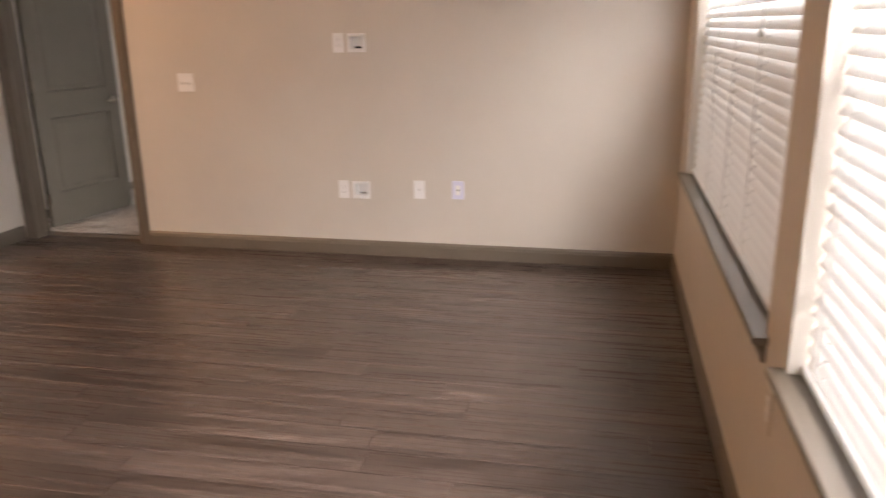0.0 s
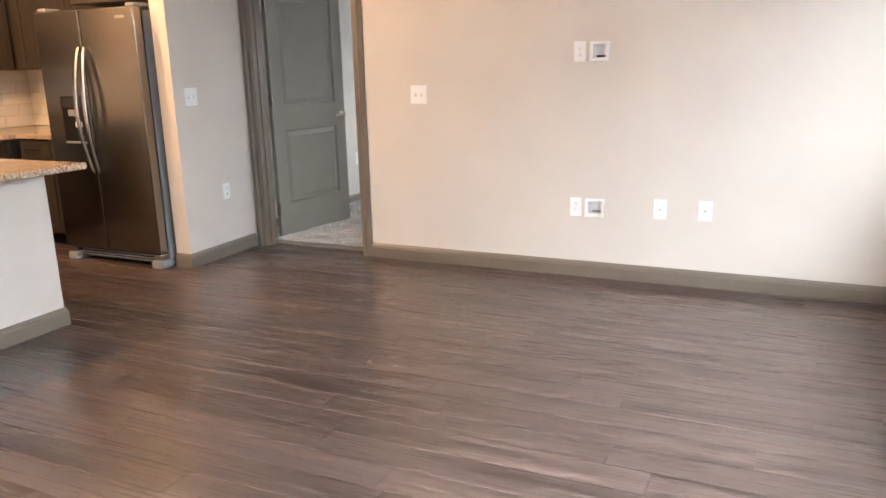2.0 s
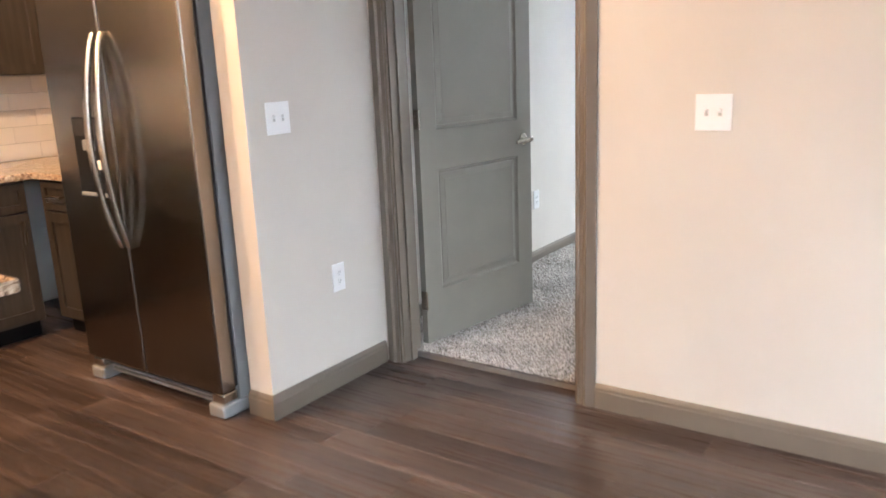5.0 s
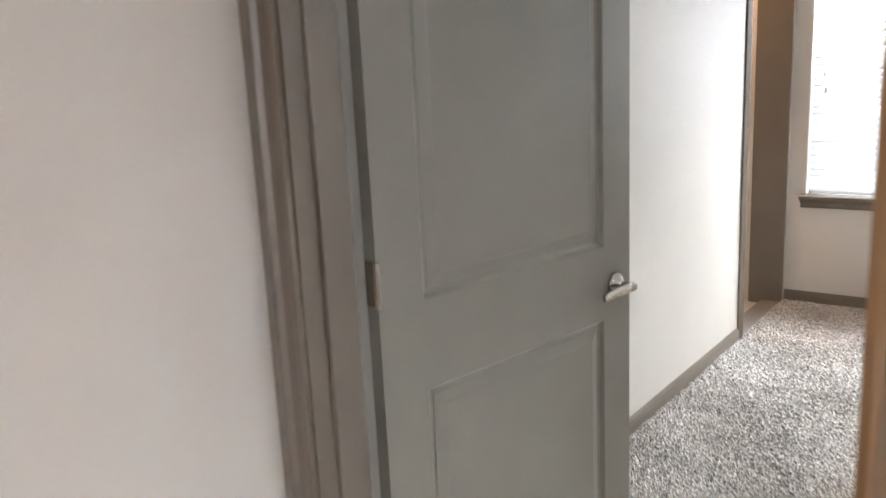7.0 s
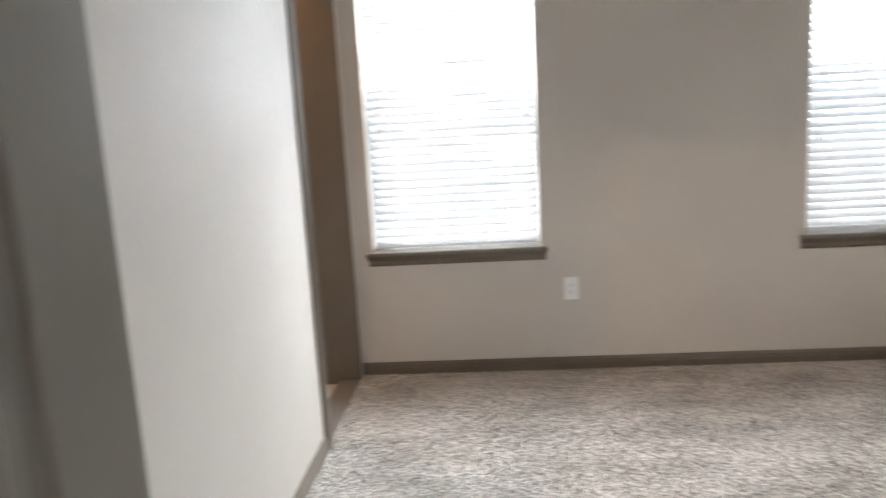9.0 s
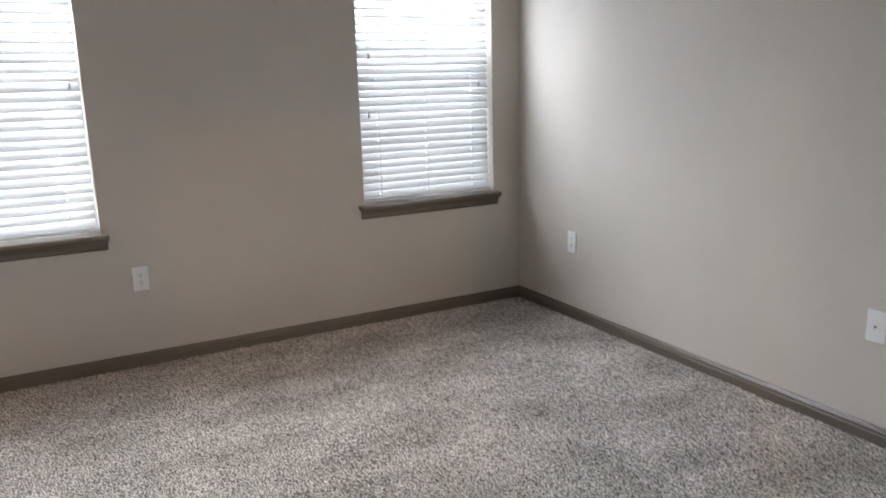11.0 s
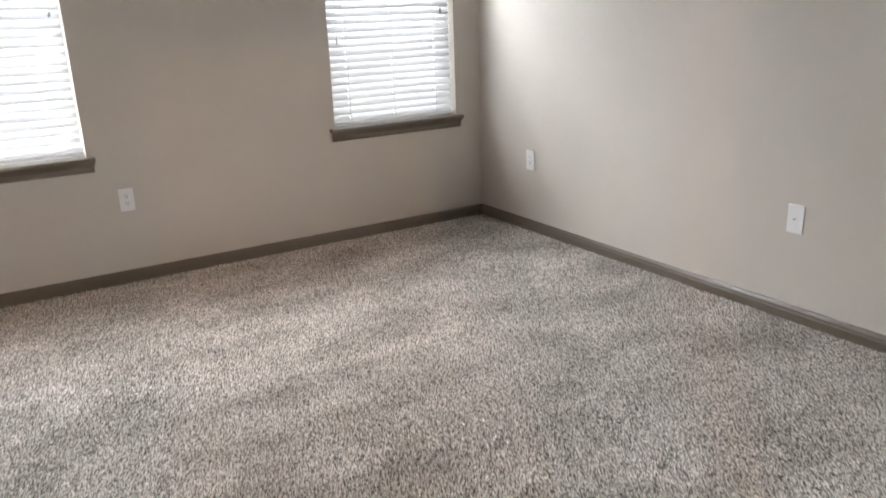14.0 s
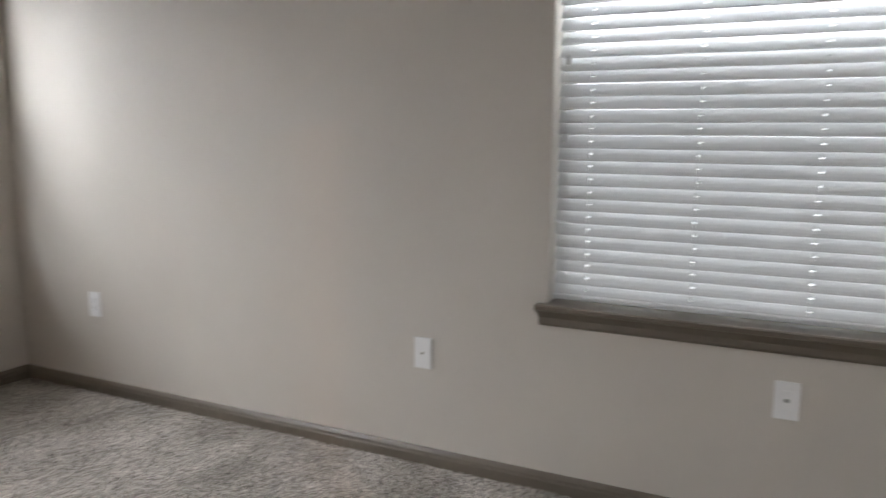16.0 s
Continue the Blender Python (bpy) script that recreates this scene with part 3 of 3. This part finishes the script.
def media_box(place, label, port):
    """A recessed cable box: a wide rim round an open, angled recess."""
    p = thing("media_box", place, label, "wall box", "recessed cable boxes")
    w, h, rim = 0.062, 0.060, 0.021
    bm = bmesh.new()
    for a in ((-w, -w + rim, -h, h), (w - rim, w, -h, h), (-w + rim, w - rim, -h, -h + rim), (-w + rim, w - rim, h - rim, h)):
        box(bm, a[0], a[1], -0.008, 0, a[2], a[3], bevel=0.002)
    part("rim", bm, PLATE, p)
    bm = bmesh.new()
    x0, x1, z0, z1 = BOX_X[0] - place[0], BOX_X[1] - place[0], -0.0395, 0.0395
    for a in ((x0, x0 + 0.002, 0.0, 0.06, z0, z1), (x1 - 0.002, x1, 0.0, 0.06, z0, z1), (x0 + 0.002, x1 - 0.002, 0.0, 0.06, z0, z0 + 0.002), (x0 + 0.002, x1 - 0.002, 0.0, 0.06, z1 - 0.002, z1), (x0 + 0.002, x1 - 0.002, 0.05, 0.06, z0 + 0.002, z1 - 0.002)):
        box(bm, *a)
    part("recess", bm, PLATE, p)
    # DARK makes a cable port; GREYBOX only paints shading low in the recess
    part("recess_bar", boxed(-0.028, 0.028, 0.046, 0.0495, -0.036, -0.024), port, p)
    return p


BOX_X = (-1.309, -1.221)
W1, H1, W2 = 0.076, 0.124, 0.122
plate("light_switch", (-2.508, YT, 1.183), 0, W2, H1, "white double toggle switch plate on the greige wall", "switch", "toggle")
plate("light_switch", (XS, 4.315, 1.203), 90, W2, H1, "white double toggle switch plate beside the refrigerator", "switch", "toggle")
plate("wall_outlet", (XS, 4.59, 0.493), 90, W1, H1, "white duplex outlet low on the wall by the door", "outlet", "outlet")
plate("wall_outlet", (-1.382, YT, 1.439), 0, W1, H1, "white duplex outlet at television height", "outlet", "outlet")
media_box((-1.260, YT, 1.438), "white recessed cable box at television height", DARK)
plate("wall_outlet", (-1.392, YT, 0.4625), 0, W1, H1, "white duplex outlet low on the television wall", "outlet", "outlet")
# no port in this one: its grey bar stands for shading
media_box((-1.270, YT, 0.461), "white recessed cable box near the floor", GREYBOX)
plate("cable_plate", (-0.858, YT, 0.475), 0, W1, H1, "white coaxial cable plate low on the wall", "wall plate", "jack")
plate("cable_plate", (-0.592, YT, 0.479), 0, W1 + 0.006, H1, "pale blue-white data port plate low on the wall", "wall plate", "data", PALEBLUE)
plate("wall_outlet", (-3.011, YF, 0.491), 0, W1, H1, "white duplex outlet below the bedroom windows", "outlet", "outlet")
plate("wall_outlet", (XR, 8.749, 0.487), -90, W1, H1, "white duplex outlet on the bedroom side wall", "outlet", "outlet")
plate("cable_plate", (XR, 6.92, 0.488), -90, W1, H1, "white coaxial cable plate on the bedroom side wall", "wall plate", "jack")
plate("cable_plate", (XR, 5.628, 0.508), -90, W1, H1, "white data plate below the bedroom side window", "wall plate", "data")
plate("wall_outlet", (XL, 6.81, 0.457), 90, W1, H1, "white duplex outlet behind the open door", "outlet", "outlet")
plate("wall_outlet", (XW, 1.955, 0.54), -90, W1, H1, "beige duplex outlet below the living room windows", "outlet", "outlet", BEIGE)


# ---- kitchen ----
FX0, FX1, FY = -5.125, -4.175, 4.04   # refrigerator doors
fridge = thing("refrigerator", ((FX0 + FX1) / 2, 4.45, 0), "stainless steel side-by-side refrigerator with an ice dispenser", "refrigerator")


def fp(name, a, material, bevel=0.0, label="", seg=2, parent=None, smooth=False):
    """A box part of the refrigerator, in world metres."""
    cx, cy = (FX0 + FX1) / 2, 4.45
    return part(name, boxed(a[0] - cx, a[1] - cx, a[2] - cy, a[3] - cy, a[4], a[5], bevel=bevel, seg=seg), material, parent or fridge, label, smooth=smooth)


SPLIT = -4.68
fp("cabinet_body", (FX0 + 0.012, FX1 - 0.005, FY + 0.095, 4.90, 0.06, 1.785), GREYPL, 0.004)
fp("freezer_door", (FX0, SPLIT - 0.004, FY, FY + 0.075, 0.11, 1.81), STEEL, 0.008)
fp("fresh_door", (SPLIT + 0.004, FX1, FY, FY + 0.075, 0.11, 1.81), STEEL, 0.008)
fp("door_gasket", (FX0 + 0.01, FX1 - 0.012, FY + 0.075, FY + 0.095, 0.12, 1.80), RUBBER, 0.002)
fp("kick_grille", (FX0 + 0.09, FX1 - 0.09, FY + 0.06, FY + 0.095, 0.03, 0.10), RUBBER, 0.003)
for i in range(3):
    fp("grille_slat", (FX0 + 0.1, FX1 - 0.1, FY + 0.052, FY + 0.06, 0.038 + 0.02 * i, 0.046 + 0.02 * i), GREYPL, 0.0)
for x0, x1 in ((FX0, FX0 + 0.10), (FX1 - 0.10, FX1)):
    fp("foot_bracket", (x0, x1, FY + 0.0, FY + 0.16, 0.0, 0.06), GREYPL, 0.012)
    fp("door_hinge", (x0 + 0.02, x1 - 0.01, FY + 0.01, FY + 0.09, 0.06, 0.105), NICKEL, 0.008)
    fp("hinge_cover", (x0 + 0.01, x1 - 0.01, FY + 0.03, FY + 0.16, 1.81, 1.835), GREYPL, 0.008)
fp("maker_badge", (FX1 - 0.16, FX1 - 0.075, FY - 0.003, FY, 1.735, 1.755), NICKEL, 0.001)
D0, D1 = -4.965, -4.74
disp = fp("dispenser", (D0, D1, FY - 0.004, FY + 0.002, 0.885, 1.225), DARK, 0.002, "glossy black ice and water dispenser")
fp("control_panel", (D0 + 0.012, D1 - 0.012, FY - 0.006, FY - 0.003, 1.145, 1.215), RUBBER, 0.001, parent=disp)
fp("ice_chute", (D0 + 0.07, D1 - 0.07, FY - 0.012, FY - 0.003, 1.085, 1.13), GREYPL, 0.003, parent=disp)
fp("paddle", (D0 + 0.13, D1 - 0.035, FY - 0.010, FY - 0.003, 1.005, 1.045), PLATE, 0.003, parent=disp)
fp("drip_tray", (D0 + 0.012, D1 - 0.012, FY - 0.012, FY - 0.003, 0.89, 0.905), GREYPL, 0.002, parent=disp)


def bow_handle(x, lean):
    """A flat bar bowed away from the door between two end posts."""
    bm = bmesh.new()
    z0, z1, n = 0.68, 1.56, 24
    rows = []
    for i in range(n + 1):
        u = i / n
        bow = math.sin(math.pi * u) ** 0.75
        y = FY - 4.45 - 0.012 - 0.070 * bow
        cx = x - (FX0 + FX1) / 2 + lean * 0.014 * bow
        z = z0 + (z1 - z0) * u
        hw, ht = 0.0155, 0.009
        rows.append([bm.verts.new(c) for c in ((cx - hw, y + ht, z), (cx - hw * 0.8, y - ht, z), (cx + hw * 0.8, y - ht, z), (cx + hw, y + ht, z))])
    for a, b in zip(rows, rows[1:]):
        for i in range(4):
            bm.faces.new((a[i], a[(i + 1) % 4], b[(i + 1) % 4], b[i]))
    bm.faces.new(rows[0])
    bm.faces.new(rows[-1])
    for z in (z0 + 0.012, z1 - 0.012):
        cx = x - (FX0 + FX1) / 2
        box(bm, cx - 0.011, cx + 0.011, FY - 4.45 - 0.02, FY - 4.45, z - 0.012, z + 0.012)
    bmesh.ops.recalc_face_normals(bm, faces=bm.faces)
    part("handle", bm, NICKEL, fridge, "bowed satin metal bar handle", smooth=True)


bow_handle(SPLIT - 0.024, -1)
bow_handle(SPLIT + 0.030, 1)


def shaker(parent, a, out, material=CABINET):
    """A recessed-panel front; a: x0, x1, y0, y1, z0, z1 with the front plane on the side `out` ('x' or '-y')."""
    x0, x1, y0, y1, z0, z1 = a
    r = 0.055 if z1 - z0 > 0.25 else 0.035
    bm = bmesh.new()
    if out == "x":
        box(bm, x0, x1 - 0.012, y0, y1, z0, z1)
        for b in ((y0, y0 + r, z0, z1), (y1 - r, y1, z0, z1), (y0 + r, y1 - r, z0, z0 + r), (y0 + r, y1 - r, z1 - r, z1)):
            box(bm, x1 - 0.012, x1, *b)
    else:
        box(bm, x0, x1, y0 + 0.012, y1, z0, z1)
        for b in ((x0, x0 + r, z0, z1), (x1 - r, x1, z0, z1), (x0 + r, x1 - r, z0, z0 + r), (x0 + r, x1 - r, z1 - r, z1)):
            box(bm, b[0], b[1], y0, y0 + 0.012, b[2], b[3])
    return part("cabinet_front", bm, material, parent)


def pull(parent, p, axis, out, length=0.13):
    d = {"x": Vector((1, 0, 0)), "y": Vector((0, 1, 0)), "z": Vector((0, 0, 1))}[axis] * length / 2
    o, p = Vector(out), Vector(p)
    bm = rod(bmesh.new(), p - d + o * 0.03, p + d + o * 0.03, 0.0085)
    for s in (-0.75, 0.75):
        rod(bm, p + d * s, p + d * s + o * 0.03, 0.0045)
    part("bar_pull", bm, NICKEL, parent, "brushed nickel bar pull")


CFX, CFY = -5.86, 4.29   # counter fronts
for y0, y1 in ((3.70, 4.26), (3.13, 3.69)):
    c = thing("base_cabinet", (KX, y0, 0), "dark brown stained base cabinet with a drawer", "cabinet", "dark base cabinets")
    part("body", boxed(0, CFX - KX - 0.045, 0.0, y1 - y0, 0.10, 0.875), CABINET, c)
    part("toe_kick", boxed(0, CFX - KX - 0.11, 0.0, y1 - y0, 0.0, 0.10), DARK, c)
    fx = CFX - KX - 0.025
    f = shaker(c, (fx - 0.02, fx, 0.008, y1 - y0 - 0.008, 0.715, 0.865), "x")
    pull(f, (fx, (y1 - y0) / 2, 0.79), "y", (1, 0, 0))
    f = shaker(c, (fx - 0.02, fx, 0.008, y1 - y0 - 0.008, 0.115, 0.70), "x")
    pull(f, (fx, y1 - y0 - 0.06, 0.60), "z", (1, 0, 0))
c = thing("base_cabinet", (CFX, KY, 0), "dark brown stained base cabinet beside the refrigerator", "cabinet", "dark base cabinets")
fy = CFY - KY + 0.025
part("body", boxed(-0.02, FX0 - 0.03 - CFX, fy + 0.02, 0, 0.10, 0.875), CABINET, c)
part("toe_kick", boxed(-0.02, FX0 - 0.03 - CFX, fy + 0.08, 0, 0.0, 0.10), DARK, c)
w = FX0 - 0.03 - CFX
for x0, x1 in ((0.02, w / 2 - 0.005), (w / 2 + 0.005, w - 0.01)):
    f = shaker(c, (x0, x1, fy, fy + 0.02, 0.715, 0.865), "-y")
    pull(f, ((x0 + x1) / 2, fy, 0.79), "x", (0, -1, 0))
    f = shaker(c, (x0, x1, fy, fy + 0.02, 0.115, 0.70), "-y")
counter = thing("kitchen_countertop", (KX, KY, 0.876), "speckled tan granite countertop along the kitchen walls", "countertop")
bm = boxed(0, CFX - KX, 3.13 - KY, 0, 0, 0.036, bevel=0.004)
part("slab", bm, GRANITE, counter)
part("slab", boxed(CFX - KX + 0.001, FX0 - 0.02 - KX, CFY - KY, 0, 0, 0.036, bevel=0.004), GRANITE, counter)
stove = thing("kitchen_range", (KX, 2.37, 0), "black and stainless steel kitchen range between the cabinets", "range")
part("body", boxed(0, CFX - KX, 0.0, 0.755, 0.03, 0.90, bevel=0.006), STEEL, stove)
part("cooktop", boxed(0, CFX - KX + 0.02, 0.0, 0.755, 0.90, 0.925, bevel=0.004), DARK, stove)
part("back_guard", boxed(0, 0.07, 0.0, 0.755, 0.925, 1.04, bevel=0.006), DARK, stove)
pull(stove, (CFX - KX, 0.377, 0.74), "y", (1, 0, 0), 0.6)

UB = 1.42
for y0, y1 in ((3.93, 4.68), (3.17, 3.92), (2.41, 3.16)):
    c = thing("wall_cabinet", (KX, y0, UB), "dark brown stained wall cabinet with two doors", "cabinet", "dark wall cabinets")
    part("body", boxed(0, 0.32, 0, y1 - y0, 0, 0.92), CABINET, c)
    h = (y1 - y0) / 2
    for a, b, px in ((0.004, h - 0.002, h - 0.035), (h + 0.002, 2 * h - 0.004, h + 0.035)):
        f = shaker(c, (0.32, 0.34, a, b, 0.004, 0.916), "x")
        pull(f, (0.34, px, 0.11), "z", (1, 0, 0))
c = thing("wall_cabinet", (KX, KY, UB), "dark brown stained corner wall cabinet", "cabinet", "dark wall cabinets")
part("body", boxed(0.0, FX0 - 0.05 - KX, -0.34, 0, 0, 0.92), CABINET, c)
f = shaker(c, (0.42, 1.02, -0.36, -0.34, 0.004, 0.916), "-y")
f = shaker(c, (1.03, FX0 - 0.06 - KX, -0.36, -0.34, 0.004, 0.916), "-y")
c = thing("wall_cabinet", (FX0 - 0.03, KY, 1.88), "dark brown stained cabinet above the refrigerator", "cabinet", "dark wall cabinets")
part("body", boxed(0, 0.98, -0.64, 0, 0, 0.46), CABINET, c)
for a, b, px in ((0.004, 0.488, 0.45), (0.492, 0.976, 0.53)):
    f = shaker(c, (a, b, -0.66, -0.64, 0.004, 0.456), "-y")
    pull(f, (px, -0.66, 0.10), "z", (0, -1, 0))

island = thing("kitchen_island", (-3.82, 2.94, 0), "white painted kitchen island with a granite bar top", "island")
part("half_wall", boxed(-0.13, 0, -3.0, 0, 0, 0.876), WALL, island, "pale greige painted half wall")
part("cabinet_body", boxed(-0.76, -0.131, -2.98, -0.02, 0.10, 0.876), CABINET, island, "dark stained cabinet backing the half wall")
part("island_baseboard", prism(bmesh.new(), BASE, (0, 0, 0), (0, -1, 0), 3.0, (1, 0, 0), cut0=-1), TRIM, island)
part("island_baseboard", prism(bmesh.new(), BASE, (0, 0, 0), (-1, 0, 0), 0.13, (0, 1, 0), cut0=-1), TRIM, island)
part("bar_top", boxed(-0.92, 0.16, -3.05, 0.15, 0.878, 0.914, bevel=0.005, seg=2), GRANITE, island, "speckled tan granite bar top")

for cx, cy in KITCHEN_CANS + [(-5.05, 8.80)]:
    lamp = thing("ceiling_downlight", (cx, cy, H), "round recessed ceiling downlight, switched on", "ceiling light", "recessed downlights")
    part("trim_ring", lathe([(0.0, 0.09), (0.006, 0.088), (0.008, 0.075), (0.001, 0.074)]), PLATE, lamp, m=pose(0, 0, 0, -90))


# ---- carpet ----
def carpet(x0, x1, y0, y1, step):
    """Cut pile: a fine sheet of uneven tufts in slightly wavy rows."""
    nx, ny = int((x1 - x0) / step), int((y1 - y0) / step)
    rng = np.random.default_rng(4)
    gx, gy = np.meshgrid(np.linspace(x0, x1, nx), np.linspace(y0, y1, ny))
    hgt = rng.uniform(0.0, 1.0, gx.shape)
    hgt = 0.75 * hgt + 0.25 * (0.5 + 0.5 * np.sin(gx * 2 * math.pi / 0.0145 + 2.0 * np.sin(gy * 9)))
    jit = step * 0.35
    pts = np.stack([gx + rng.uniform(-jit, jit, gx.shape), gy + rng.uniform(-jit, jit, gx.shape), 0.026 + 0.016 * hgt], -1).reshape(-1, 3)
    i = np.arange(nx * ny).reshape(ny, nx)
    quads = np.stack([i[:-1, :-1], i[:-1, 1:], i[1:, 1:], i[1:, :-1]], -1).reshape(-1, 4)
    me = bpy.data.meshes.new("carpet")
    me.from_pydata(pts.tolist(), [], quads.tolist())
    me.materials.append(CARPET)
    return tagged(new("carpet", me), "mottled grey-beige cut pile carpet with vacuum marks", "carpet", kind="structure")


carpet(XL, XR, YB - 0.03, YF, 0.0058)
structure("carpet_underlay", boxed(XL - 0.13, XR, 5.0, YF, -0.2, 0.024), CARPET_BACK, "backing under the carpet", "floor")


# ---- floor planks and tiles ----
floor = tagged(new("floor"), "brown-grey wood-look vinyl plank floor", "floor", kind="structure")
PW, PL = 0.152, 1.22


def plank_mesh(length, width):
    bm = boxed(-length / 2, length / 2, -width / 2, width / 2, -0.006, 0.0)
    top = [e for e in bm.edges if all(v.co.z > -0.001 for v in e.verts)]
    bmesh.ops.bevel(bm, geom=top, offset=0.0006, segments=1, affect="EDGES")
    return mesh_of(bm, "plank", PLANK)


whole = plank_mesh(PL - 0.0008, PW - 0.0008)
rnd = random.Random(11)
rest = bmesh.new()
row, y = 0, YT + 0.10
while y > BACK:
    ymid = y - PW / 2
    x = KX - rnd.uniform(0.1, PL)
    while x < XW:
        a, b = max(x, KX), min(x + PL, XW)
        if b - a > 0.02:
            near = ymid > -0.2
            if near and b - a > PL - 0.01:
                o = new("plank", whole)
            elif near:
                o = new("plank", plank_mesh(b - a - 0.0008, PW - 0.0008))
            else:
                o = None
                box(rest, a + 0.0004, b - 0.0004, ymid - PW / 2 + 0.0004, ymid + PW / 2 - 0.0004, -0.006, 0)
            if o is not None:
                o.parent = floor
                o.location = ((a + b) / 2, ymid, 0)
        x += PL
    y -= PW
    row += 1
tagged(part("plank_field", rest, PLANK, floor), kind="stuff")

splash = tagged(new("backsplash"), "glossy cream tile backsplash above the counter", "backsplash", kind="structure")
for wallname, length in (("x", 1.92), ("y", KX * -1 + FX0 + 0.0)):
    bm = boxed(0, length, 0, 0.004, 0, UB - 0.914)
    m = pose(KX + 0.004, KY, 0.914, 0, 0, -90) if wallname == "x" else pose(KX + 0.001, KY - 0.004, 0.914)
    part("grout_bed", bm, GROUT, splash, m=m)
    tw, th = 0.30, 0.1
    for r in range(5):
        u = -0.15 * (r % 2)
        while u < length:
            a, b = max(0.006, u), min(u + tw, length)
            if b - a > 0.03:
                bm = boxed(a + 0.0015, b - 0.0015, 0, 0.007, r * th + 0.0015, min((r + 1) * th, UB - 0.914) - 0.0015, bevel=0.0015)
                mm = pose(KX + 0.004, KY, 0.914, 0, 0, -90) if wallname == "x" else pose(KX + 0.001, KY - 0.0105, 0.914)
                part("tile", bm, TILE, splash, m=mm)
            u += tw
